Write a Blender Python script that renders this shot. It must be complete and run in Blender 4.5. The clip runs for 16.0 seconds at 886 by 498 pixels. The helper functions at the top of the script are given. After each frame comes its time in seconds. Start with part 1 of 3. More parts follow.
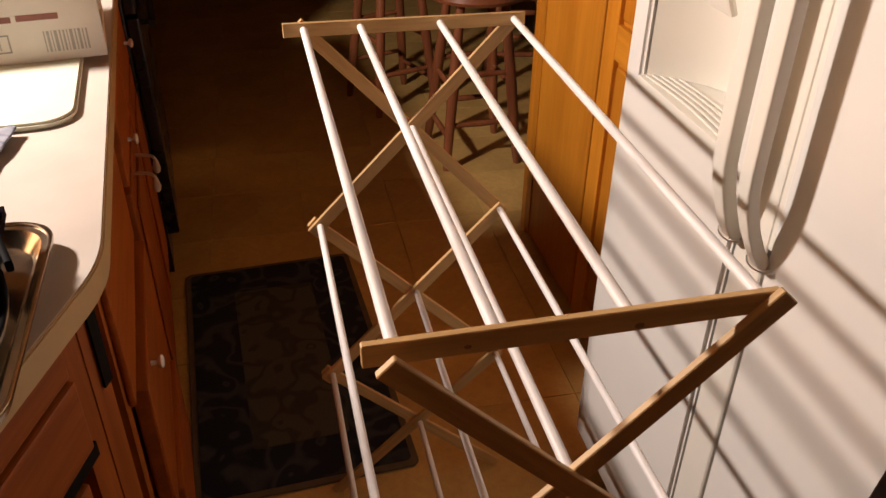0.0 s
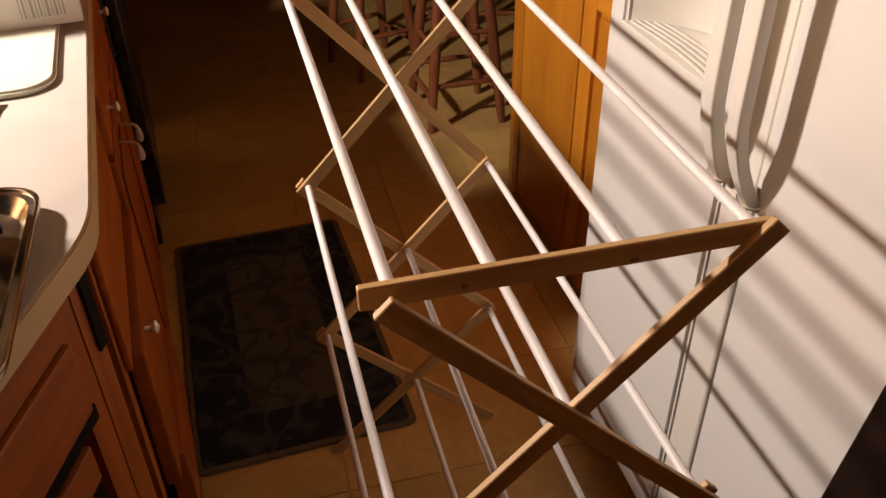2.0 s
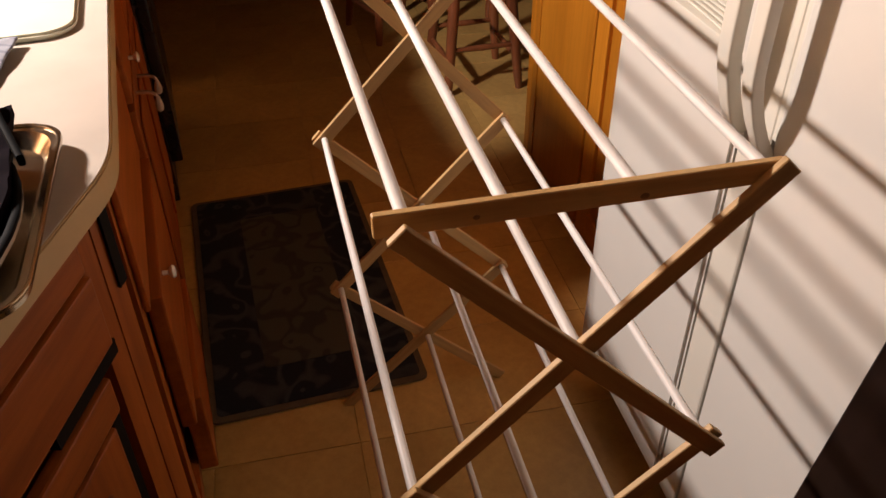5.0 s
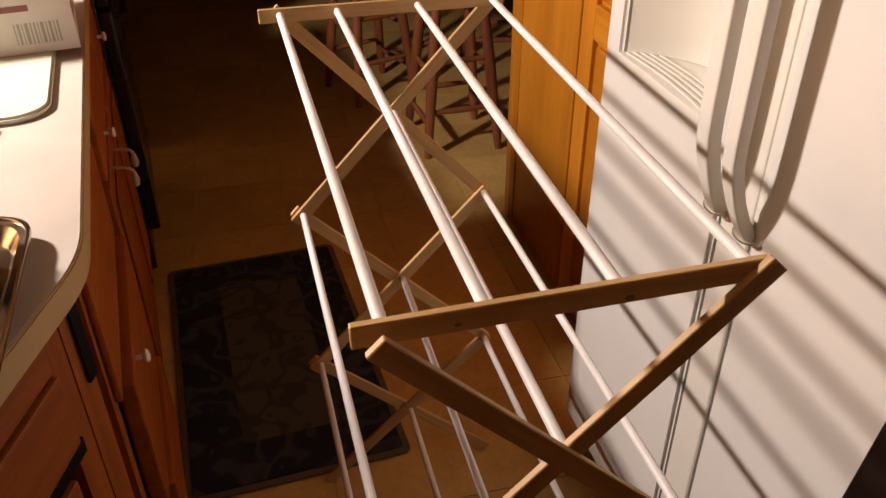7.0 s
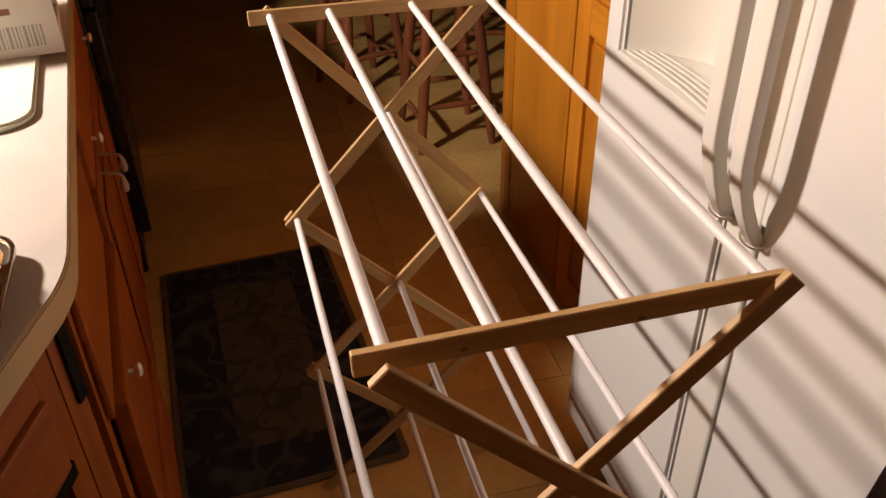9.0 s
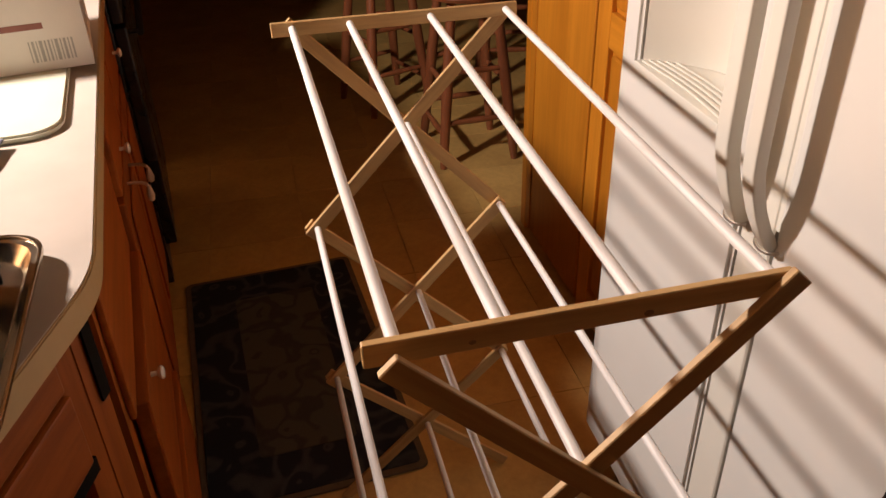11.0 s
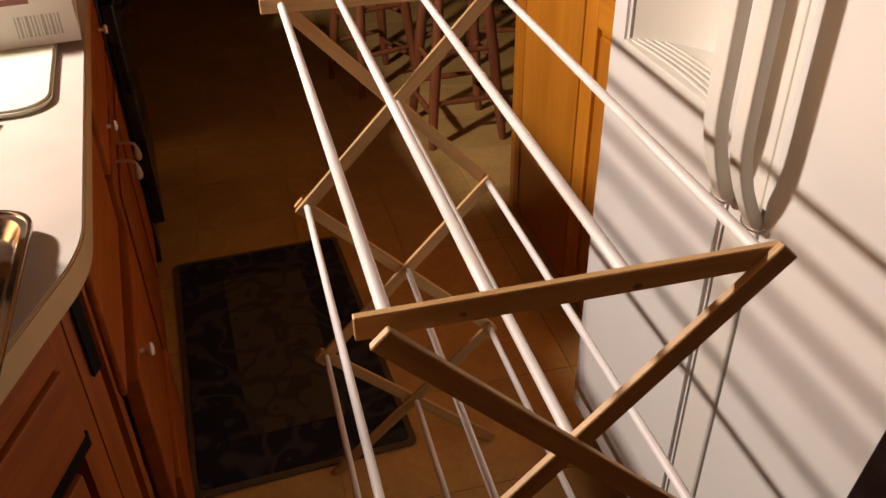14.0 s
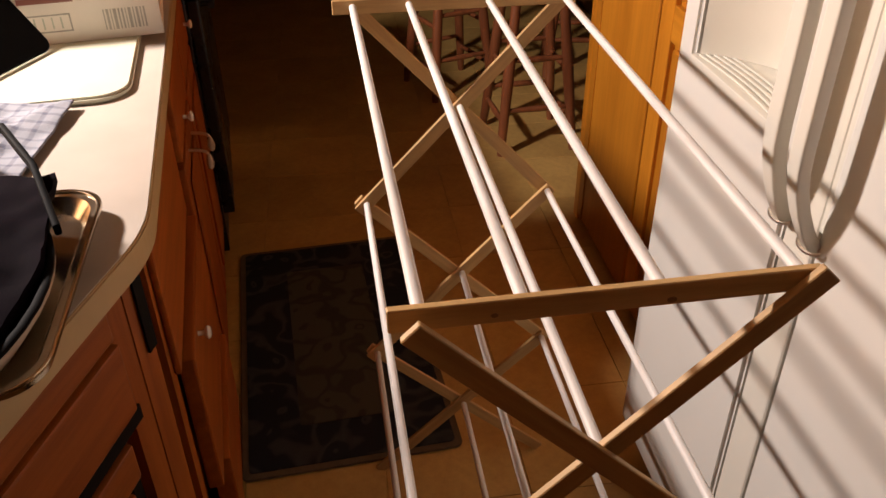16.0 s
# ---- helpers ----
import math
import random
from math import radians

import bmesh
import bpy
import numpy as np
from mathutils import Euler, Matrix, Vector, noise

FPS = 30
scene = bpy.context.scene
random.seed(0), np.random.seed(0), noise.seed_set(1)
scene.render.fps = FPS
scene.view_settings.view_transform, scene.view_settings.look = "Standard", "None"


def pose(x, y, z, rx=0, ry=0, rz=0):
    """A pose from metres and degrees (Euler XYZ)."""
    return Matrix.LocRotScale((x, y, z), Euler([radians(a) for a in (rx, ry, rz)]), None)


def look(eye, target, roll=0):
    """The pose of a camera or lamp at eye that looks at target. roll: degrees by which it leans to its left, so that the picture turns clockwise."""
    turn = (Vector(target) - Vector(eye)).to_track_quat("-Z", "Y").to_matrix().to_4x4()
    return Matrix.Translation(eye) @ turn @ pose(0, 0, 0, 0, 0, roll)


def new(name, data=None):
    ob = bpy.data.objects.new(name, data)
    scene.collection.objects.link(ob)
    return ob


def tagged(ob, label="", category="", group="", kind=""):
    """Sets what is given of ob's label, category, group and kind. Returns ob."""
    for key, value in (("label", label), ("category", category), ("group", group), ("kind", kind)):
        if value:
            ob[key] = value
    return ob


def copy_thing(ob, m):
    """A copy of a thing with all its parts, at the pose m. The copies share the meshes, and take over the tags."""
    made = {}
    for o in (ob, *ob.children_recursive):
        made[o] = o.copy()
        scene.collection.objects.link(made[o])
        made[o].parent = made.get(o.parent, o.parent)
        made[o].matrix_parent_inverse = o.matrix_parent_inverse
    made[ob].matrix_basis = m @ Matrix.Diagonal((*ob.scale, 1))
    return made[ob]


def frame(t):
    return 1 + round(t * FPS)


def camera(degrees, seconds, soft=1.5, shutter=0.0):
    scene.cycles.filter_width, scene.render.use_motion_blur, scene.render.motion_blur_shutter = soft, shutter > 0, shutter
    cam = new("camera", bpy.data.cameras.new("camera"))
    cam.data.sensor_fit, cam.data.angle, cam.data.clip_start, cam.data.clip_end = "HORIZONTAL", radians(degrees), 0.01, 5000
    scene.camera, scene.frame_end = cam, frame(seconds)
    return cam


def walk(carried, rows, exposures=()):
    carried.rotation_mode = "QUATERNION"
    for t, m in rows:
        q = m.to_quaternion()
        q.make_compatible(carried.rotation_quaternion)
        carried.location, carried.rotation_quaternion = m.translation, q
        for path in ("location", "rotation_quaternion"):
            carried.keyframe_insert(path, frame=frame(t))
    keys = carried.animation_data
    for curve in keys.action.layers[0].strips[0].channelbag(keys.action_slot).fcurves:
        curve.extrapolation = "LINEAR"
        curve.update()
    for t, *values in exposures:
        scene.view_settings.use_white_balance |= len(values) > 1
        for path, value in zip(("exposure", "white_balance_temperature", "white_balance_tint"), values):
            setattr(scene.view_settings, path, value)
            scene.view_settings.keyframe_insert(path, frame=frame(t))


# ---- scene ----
cam = camera(57.4, 16.0)
PATH = [
    (0, (-0.011, -0.023, 1.413), (0.357, 1.617, 0.329), 0.9),
    (0.5, (-0.009, -0.015, 1.411), (0.4, 1.615, 0.327), 0.9),
    (1, (-0.006, -0.006, 1.409), (0.376, 1.628, 0.32), -0.1),
    (1.5, (-0.009, -0.013, 1.404), (0.387, 1.596, 0.284), -0.2),
    (2, (-0.018, -0.033, 1.393), (0.369, 1.558, 0.245), -0.8),
    (2.5, (-0.026, -0.053, 1.375), (0.36, 1.496, 0.17), -0.8),
    (3, (-0.029, -0.061, 1.361), (0.355, 1.464, 0.125), -0.3),
    (3.2, (-0.03, -0.062, 1.356), (0.35, 1.453, 0.108), -0.2),
    (5.3, (-0.023, -0.063, 1.381), (0.32, 1.505, 0.188), -0.4),
    (5.5, (-0.022, -0.058, 1.387), (0.335, 1.512, 0.201), -0.3),
    (6, (-0.017, -0.035, 1.389), (0.386, 1.565, 0.259), 0.3),
    (6.5, (-0.015, -0.024, 1.393), (0.392, 1.587, 0.28), 0.5),
    (7, (-0.013, -0.021, 1.399), (0.391, 1.598, 0.296), -0.2),
    (7.5, (-0.009, -0.018, 1.403), (0.413, 1.603, 0.311), -0.9),
    (8, (-0.01, -0.016, 1.4), (0.435, 1.604, 0.316), -0.2),
    (8.5, (-0.011, -0.008, 1.402), (0.423, 1.614, 0.315), -0.6),
    (9, (-0.012, 0.018, 1.402), (0.406, 1.62, 0.28), -0.7),
    (9.2, (-0.008, 0.03, 1.399), (0.405, 1.622, 0.261), -0.6),
    (11.3, (-0.005, -0.017, 1.395), (0.357, 1.628, 0.316), -1.6),
    (11.5, (-0.002, -0.022, 1.395), (0.365, 1.618, 0.31), -1.3),
    (12, (0.001, -0.024, 1.391), (0.364, 1.608, 0.294), -0.8),
    (12.5, (-0.004, -0.022, 1.391), (0.352, 1.61, 0.292), -0.6),
    (13, (-0.011, -0.022, 1.391), (0.348, 1.6, 0.278), -1.0),
    (13.5, (-0.016, -0.016, 1.393), (0.362, 1.595, 0.269), -0.9),
    (14, (-0.011, -0.015, 1.392), (0.378, 1.597, 0.273), -0.9),
    (14.5, (-0.006, -0.014, 1.388), (0.39, 1.583, 0.251), -0.5),
    (15, (0.003, -0.013, 1.387), (0.363, 1.571, 0.221), -0.5),
    (15.5, (0.019, -0.021, 1.39), (0.32, 1.595, 0.251), 0.1),
    (16, (0.012, -0.035, 1.396), (0.235, 1.618, 0.291), -0.6),
]
walk(cam, [(t, look(eye, target, roll)) for t, eye, target, roll in PATH])

# ---- light ----
world = bpy.data.worlds.new("night")
scene.world = world
world.use_nodes = True
world.node_tree.nodes["Background"].inputs[0].default_value = (1.0, 0.55, 0.25, 1)
world.node_tree.nodes["Background"].inputs[1].default_value = 0.002

bulb = bpy.data.lights.new("sink_bulb", "SPOT")
bulb.energy, bulb.color, bulb.shadow_soft_size = 184.0, (1.0, 0.85, 0.77), 0.058
bulb.spot_size, bulb.spot_blend = radians(176), 0.08
lamp = new("sink_bulb", bulb)
lamp.location = (-1.10, 1.45, 1.655)
tagged(lamp, "warm bulb glowing above the worktop", "lamp")


# ---- materials ----
def material(name, rough=0.5, metal=0.0, spec=0.5, coat=0.0):
    m = bpy.data.materials.new(name)
    m.use_nodes = True
    b = m.node_tree.nodes["Principled BSDF"]
    b.inputs["Roughness"].default_value = rough
    b.inputs["Metallic"].default_value = metal
    b.inputs["Specular IOR Level"].default_value = spec
    b.inputs["Coat Weight"].default_value = coat
    return m, m.node_tree.nodes, m.node_tree.links, b


def coords(n, l, scale=(1, 1, 1), kind="Object"):
    tc, mp = n.new("ShaderNodeTexCoord"), n.new("ShaderNodeMapping")
    mp.inputs["Scale"].default_value = scale
    l.new(tc.outputs[kind], mp.inputs[0])
    return mp.outputs[0]


def noise_tex(n, l, vec, scale, detail=4.0, rough=0.55, distortion=0.0):
    t = n.new("ShaderNodeTexNoise")
    t.inputs["Scale"].default_value = scale
    t.inputs["Detail"].default_value = detail
    t.inputs["Roughness"].default_value = rough
    t.inputs["Distortion"].default_value = distortion
    l.new(vec, t.inputs["Vector"])
    return t.outputs["Fac"]


def ramp(n, l, fac, stops):
    r = n.new("ShaderNodeValToRGB")
    el = r.color_ramp.elements
    while len(el) < len(stops):
        el.new(0.5)
    for e, (p, c) in zip(el, stops):
        e.position, e.color = p, (*c, 1)
    l.new(fac, r.inputs[0])
    return r.outputs[0]


def blend(n, l, a, b, fac, mode="MIX"):
    x = n.new("ShaderNodeMix")
    x.data_type, x.blend_type = "RGBA", mode
    for sock, v in ((x.inputs[0], fac), (x.inputs[6], a), (x.inputs[7], b)):
        if isinstance(v, (int, float)):
            sock.default_value = v
        elif isinstance(v, tuple):
            sock.default_value = (*v, 1)
        else:
            l.new(v, sock)
    return x.outputs[2]


def bump(n, l, b, height, strength=0.2, distance=0.002):
    u = n.new("ShaderNodeBump")
    u.inputs["Strength"].default_value = strength
    u.inputs["Distance"].default_value = distance
    l.new(height, u.inputs["Height"])
    l.new(u.outputs[0], b.inputs["Normal"])


def wood(name, dark, light, rough, along, grain=60, coat=0.0, figure=7, kind="Object", spread=0.12, lined=0.65):
    """Wood whose fibres run along one axis of the piece."""
    m, n, l, b = material(name, rough, coat=coat)
    sc = [1.0, 1.0, 1.0]
    sc["xyz".index(along)] = 0.07
    v = coords(n, l, tuple(sc), kind)
    off = n.new("ShaderNodeObjectInfo")
    add = n.new("ShaderNodeVectorMath")
    add.operation = "ADD"
    mul = n.new("ShaderNodeMath")
    mul.operation = "MULTIPLY"
    mul.inputs[1].default_value = 9.0
    l.new(off.outputs["Random"], mul.inputs[0])
    l.new(v, add.inputs[0])
    l.new(mul.outputs[0], add.inputs[1])
    v = add.outputs[0]
    fine = noise_tex(n, l, v, grain, 6, 0.65)
    wide = noise_tex(n, l, v, figure, 3, 0.5, 1.2)
    base = ramp(n, l, wide, [(0.3, dark), (0.7, light)])
    lines = ramp(n, l, fine, [(0.35, (0.62, 0.55, 0.5)), (0.6, (1, 1, 1))])
    col = blend(n, l, base, lines, lined, "MULTIPLY")
    hsv = n.new("ShaderNodeHueSaturation")
    mr = n.new("ShaderNodeMapRange")
    mr.inputs[3].default_value, mr.inputs[4].default_value = 1 - spread, 1 + spread
    l.new(off.outputs["Random"], mr.inputs[0])
    l.new(mr.outputs[0], hsv.inputs["Value"])
    l.new(col, hsv.inputs["Color"])
    l.new(hsv.outputs[0], b.inputs["Base Color"])
    bump(n, l, b, fine, 0.12, 0.001)
    return m


def plain(name, colour, rough=0.5, metal=0.0, mottled=0.08, scale=9, fine=160, relief=0.08, coat=0.0):
    """A painted, moulded or metal surface with faint blotches and fine relief."""
    m, n, l, b = material(name, rough, metal, coat=coat)
    v = coords(n, l)
    big, small = noise_tex(n, l, v, scale, 4), noise_tex(n, l, v, fine, 3)
    lo = tuple(c * (1 - mottled) for c in colour)
    hi = tuple(min(1.0, c * (1 + mottled)) for c in colour)
    l.new(ramp(n, l, big, [(0.3, lo), (0.7, hi)]), b.inputs["Base Color"])
    mr = n.new("ShaderNodeMapRange")
    mr.inputs[3].default_value, mr.inputs[4].default_value = max(0.02, rough - 0.07), min(1.0, rough + 0.07)
    l.new(big, mr.inputs[0])
    l.new(mr.outputs[0], b.inputs["Roughness"])
    if relief:
        bump(n, l, b, small, relief, 0.001)
    return m


PINE_X = wood("rack_pine", (0.52, 0.31, 0.115), (0.66, 0.43, 0.185), 0.55, "x")
KNOT = plain("knot_wood", (0.30, 0.165, 0.065), 0.6, 0.0, 0.3, 60, 200, 0.1)
DOWEL = wood("rack_birch_dowel", (0.72, 0.70, 0.68), (0.83, 0.82, 0.81), 0.42, "z", grain=90, spread=0.05)
OAK = wood("cabinet_oak", (0.27, 0.066, 0.011), (0.43, 0.118, 0.018), 0.42, "z", grain=55)
OAK_Y = wood("cabinet_oak_lying", (0.27, 0.066, 0.011), (0.43, 0.118, 0.018), 0.42, "y", grain=55)
HONEY = wood("pantry_honey_oak", (0.42, 0.142, 0.010), (0.64, 0.25, 0.022), 0.36, "z", grain=70, coat=0.12, figure=5, lined=0.35)
HONEY_Y = wood("pantry_honey_oak_lying", (0.42, 0.142, 0.010), (0.64, 0.25, 0.022), 0.36, "y", grain=70, coat=0.12, figure=5, lined=0.35)
STOOL = wood("stool_cherry", (0.17, 0.052, 0.02), (0.28, 0.095, 0.038), 0.35, "z", grain=50, coat=0.2)
DARKWOOD = wood("dark_wood_and_unlit_wall", (0.009, 0.0045, 0.0035), (0.018, 0.0085, 0.0065), 0.45, "z", grain=40)
FRIDGE = plain("fridge_enamel", (0.695, 0.678, 0.636), 0.36, 0.0, 0.02, 5, 900, 0.10)
PLASTIC = plain("fridge_handle_plastic", (0.71, 0.685, 0.61), 0.32, 0.0, 0.02, 8, 400, 0.02)
SEAL = plain("grey_seal", (0.035, 0.026, 0.019), 0.6, 0.0, 0.1, 20, 200, 0.02)
LAMINATE = plain("worktop_laminate", (0.50, 0.44, 0.38), 0.36, 0.0, 0.05, 12, 500, 0.04)
LAMEDGE = plain("worktop_edge_laminate", (0.52, 0.36, 0.17), 0.42, 0.0, 0.06, 16, 500, 0.04)
BOARD = plain("white_polythene", (0.60, 0.60, 0.47), 0.42, 0.0, 0.03, 14, 300, 0.08)
CARD = plain("white_cardboard", (0.82, 0.76, 0.69), 0.75, 0.0, 0.04, 12, 220, 0.06)
KRAFT = plain("brown_cardboard", (0.40, 0.29, 0.17), 0.85, 0.0, 0.08, 14, 220, 0.1)
INK = plain("grey_ink", (0.42, 0.39, 0.35), 0.7, 0.0, 0.1, 30, 200, 0)
INKPALE = plain("pale_green_ink", (0.50, 0.52, 0.44), 0.7, 0.0, 0.1, 30, 200, 0)
INKRED = plain("maroon_ink", (0.30, 0.12, 0.10), 0.7, 0.0, 0.1, 30, 200, 0)
CHROME = plain("satin_nickel", (0.80, 0.74, 0.66), 0.34, 1.0, 0.05, 30, 200, 0.01)
PORCELAIN = plain("white_porcelain", (0.78, 0.74, 0.68), 0.2, 0.0, 0.02, 20, 200, 0, coat=0.4)
DROP = plain("pale_drop", (0.46, 0.37, 0.27), 0.35, 0.0, 0.08, 40, 200, 0.02)
STEEL = plain("stainless_steel", (0.50, 0.41, 0.30), 0.20, 1.0, 0.08, 25, 120, 0.05)
ENAMEL = plain("cream_enamel", (0.55, 0.49, 0.40), 0.22, 0.0, 0.06, 20, 200, 0.02, coat=0.3)
BLACK = plain("black_enamel", (0.012, 0.012, 0.014), 0.28, 0.0, 0.2, 14, 200, 0.02)
BLACKPLASTIC = plain("black_plastic", (0.012, 0.011, 0.014), 0.45, 0.0, 0.2, 20, 300, 0.05)
GLASSDARK = plain("dark_tinted_plastic", (0.008, 0.005, 0.009), 0.3, 0.0, 0.3, 20, 200, 0.0)
SLATE = plain("matt_black", (0.003, 0.003, 0.0035), 0.7, 0.0, 0.2, 20, 300, 0.02)
DARKCLOTH = plain("dark_purple_cloth", (0.0045, 0.002, 0.0045), 0.85, 0.0, 0.3, 25, 500, 0.3)
# black of the toe kicks, also used to draw shade in cabinet gaps
KICK_GAP_DARK = plain("toe_kick_and_gap_shade", (0.007, 0.005, 0.004), 0.75, 0.0, 0.2, 10, 200, 0.05)
# dark orange-brown so these walls return little light, and that warm
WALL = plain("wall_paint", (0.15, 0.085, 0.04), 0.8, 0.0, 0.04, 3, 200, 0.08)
# bright orange tone chosen so the unseen left wall fills the refrigerator's shadows
SPLASH = plain("warm_fill_paint", (0.82, 0.52, 0.28), 0.7, 0.0, 0.04, 3, 200, 0.08)
# dark red tone: the unseen near wall gives rack faces weak reddish fill
RED_FILL = plain("faint_red_fill_paint", (0.12, 0.05, 0.025), 0.8, 0.0, 0.1, 3, 200, 0.08)
# brown rather than off-white: sets how much fill the unseen ceiling returns
CEIL = plain("ceiling_paint", (0.33, 0.235, 0.145), 0.9, 0.0, 0.03, 3, 180, 0.1)


def floor_material():
    m, n, l, b = material("vinyl_tile", 0.42)
    v = coords(n, l, (1, 1, 1), "Object")
    big, small = noise_tex(n, l, v, 5, 5, 0.6), noise_tex(n, l, v, 45, 5, 0.7)
    col = blend(n, l, ramp(n, l, big, [(0.3, (0.47, 0.285, 0.09)), (0.7, (0.62, 0.395, 0.13))]),
                ramp(n, l, small, [(0.3, (0.72, 0.7, 0.66)), (0.65, (1, 1, 1))]), 0.6, "MULTIPLY")
    info = n.new("ShaderNodeObjectInfo")
    hsv = n.new("ShaderNodeHueSaturation")
    mr = n.new("ShaderNodeMapRange")
    mr.inputs[3].default_value, mr.inputs[4].default_value = 0.92, 1.06
    l.new(info.outputs["Random"], mr.inputs[0])
    l.new(mr.outputs[0], hsv.inputs["Value"])
    l.new(col, hsv.inputs["Color"])
    l.new(hsv.outputs[0], b.inputs["Base Color"])
    bump(n, l, b, small, 0.15, 0.001)
    return m


for dull, level in ((SLATE, 0.06), (DARKWOOD, 0.25), (KICK_GAP_DARK, 0.12), (DARKCLOTH, 0.03), (OAK, 0.25), (OAK_Y, 0.25)):
    dull.node_tree.nodes["Principled BSDF"].inputs["Specular IOR Level"].default_value = level
VINYL = floor_material()
GROUT = plain("dark_grout", (0.51, 0.32, 0.106), 0.8, 0.0, 0.15, 20, 200, 0.1)


def rug_material(name, ground, motif, scale, lo, hi):
    """Woven pile with scrolls of a second colour."""
    m, n, l, b = material(name, 0.95, spec=0.1)
    v = coords(n, l)
    wave = n.new("ShaderNodeTexVoronoi")
    wave.feature = "SMOOTH_F1"
    wave.inputs["Scale"].default_value = scale
    warp = n.new("ShaderNodeTexNoise")
    warp.inputs["Scale"].default_value = scale * 0.6
    l.new(v, warp.inputs["Vector"])
    shift = n.new("ShaderNodeVectorMath")
    shift.operation = "SCALE"
    shift.inputs["Scale"].default_value = 0.12
    l.new(warp.outputs["Color"], shift.inputs[0])
    add = n.new("ShaderNodeVectorMath")
    add.operation = "ADD"
    l.new(v, add.inputs[0])
    l.new(shift.outputs[0], add.inputs[1])
    l.new(add.outputs[0], wave.inputs["Vector"])
    sine = n.new("ShaderNodeMath")
    sine.operation = "SINE"
    mul = n.new("ShaderNodeMath")
    mul.operation = "MULTIPLY"
    mul.inputs[1].default_value = 16.0
    l.new(wave.outputs["Distance"], mul.inputs[0])
    l.new(mul.outputs[0], sine.inputs[0])
    col = ramp(n, l, sine.outputs[0], [(lo, ground), (hi, motif)])
    pile = noise_tex(n, l, v, 420, 2)
    col = blend(n, l, col, ramp(n, l, pile, [(0.3, (0.6, 0.6, 0.6)), (0.7, (1, 1, 1))]), 0.8, "MULTIPLY")
    l.new(col, b.inputs["Base Color"])
    bump(n, l, b, pile, 0.6, 0.003)
    return m


RUGDARK = rug_material("rug_navy_scroll", (0.023, 0.026, 0.035), (0.058, 0.062, 0.068), 13, 0.4, 1.0)
RUGFIELD = rug_material("rug_olive_field", (0.088, 0.083, 0.068), (0.056, 0.054, 0.048), 14, 0.3, 0.9)
RUGEDGE = plain("rug_binding", (0.11, 0.075, 0.045), 0.9, 0.0, 0.2, 40, 300, 0.4)


def plaid_material():
    m, n, l, b = material("plaid_towel_cotton", 0.9, spec=0.1)
    v = coords(n, l)
    sep = n.new("ShaderNodeSeparateXYZ")
    l.new(v, sep.inputs[0])
    cols = []
    for k in (0, 1):
        mul = n.new("ShaderNodeMath")
        mul.operation = "MULTIPLY"
        mul.inputs[1].default_value = 260.0
        l.new(sep.outputs[k], mul.inputs[0])
        s = n.new("ShaderNodeMath")
        s.operation = "SINE"
        l.new(mul.outputs[0], s.inputs[0])
        cols.append(ramp(n, l, s.outputs[0], [(0.5, (0.30, 0.31, 0.35)), (0.75, (0.15, 0.155, 0.20))]))
    l.new(blend(n, l, cols[0], cols[1], 0.5), b.inputs["Base Color"])
    bump(n, l, b, noise_tex(n, l, v, 300, 3), 0.4, 0.002)
    return m


PLAID = plaid_material()


# ---- mesh helpers ----
def solid(bm, bevel=0.0, segments=2):
    if bevel:
        bmesh.ops.bevel(bm, geom=list(bm.edges), offset=bevel, segments=segments, affect="EDGES", profile=0.6, clamp_overlap=True)
    return bm


def block(x0, x1, y0, y1, z0, z1, bevel=0.0, segments=2):
    bm = bmesh.new()
    bmesh.ops.create_cube(bm, size=1)
    bmesh.ops.scale(bm, vec=(x1 - x0, y1 - y0, z1 - z0), verts=bm.verts)
    bmesh.ops.translate(bm, vec=((x0 + x1) / 2, (y0 + y1) / 2, (z0 + z1) / 2), verts=bm.verts)
    return solid(bm, bevel, segments)


def tube(a, b, r0, r1=None, sides=16, cap=0.0):
    """A round bar from a to b."""
    a, b = Vector(a), Vector(b)
    bm = bmesh.new()
    bmesh.ops.create_cone(bm, cap_ends=True, segments=sides, radius1=r0, radius2=r0 if r1 is None else r1, depth=(b - a).length)
    if cap:
        rims = [e for e in bm.edges if abs(e.verts[0].co.z - e.verts[1].co.z) < 1e-6]
        bmesh.ops.bevel(bm, geom=rims, offset=cap, segments=2, affect="EDGES")
    m = Matrix.Translation((a + b) / 2) @ (b - a).to_track_quat("Z", "Y").to_matrix().to_4x4()
    bmesh.ops.transform(bm, matrix=m, verts=bm.verts)
    return bm


def prism(points, z0, z1, bevel=0.0, segments=2):
    """An upright slab over a closed outline."""
    bm = bmesh.new()
    low = [bm.verts.new((x, y, z0)) for x, y in points]
    high = [bm.verts.new((x, y, z1)) for x, y in points]
    k = len(points)
    bm.faces.new(high)
    bm.faces.new(low[::-1])
    for i in range(k):
        bm.faces.new((low[i], low[(i + 1) % k], high[(i + 1) % k], high[i]))
    bmesh.ops.recalc_face_normals(bm, faces=bm.faces)
    if bevel:
        rims = [e for e in bm.edges if abs(e.verts[0].co.z - e.verts[1].co.z) < 1e-6]
        bmesh.ops.bevel(bm, geom=rims, offset=bevel, segments=segments, affect="EDGES")
    return bm


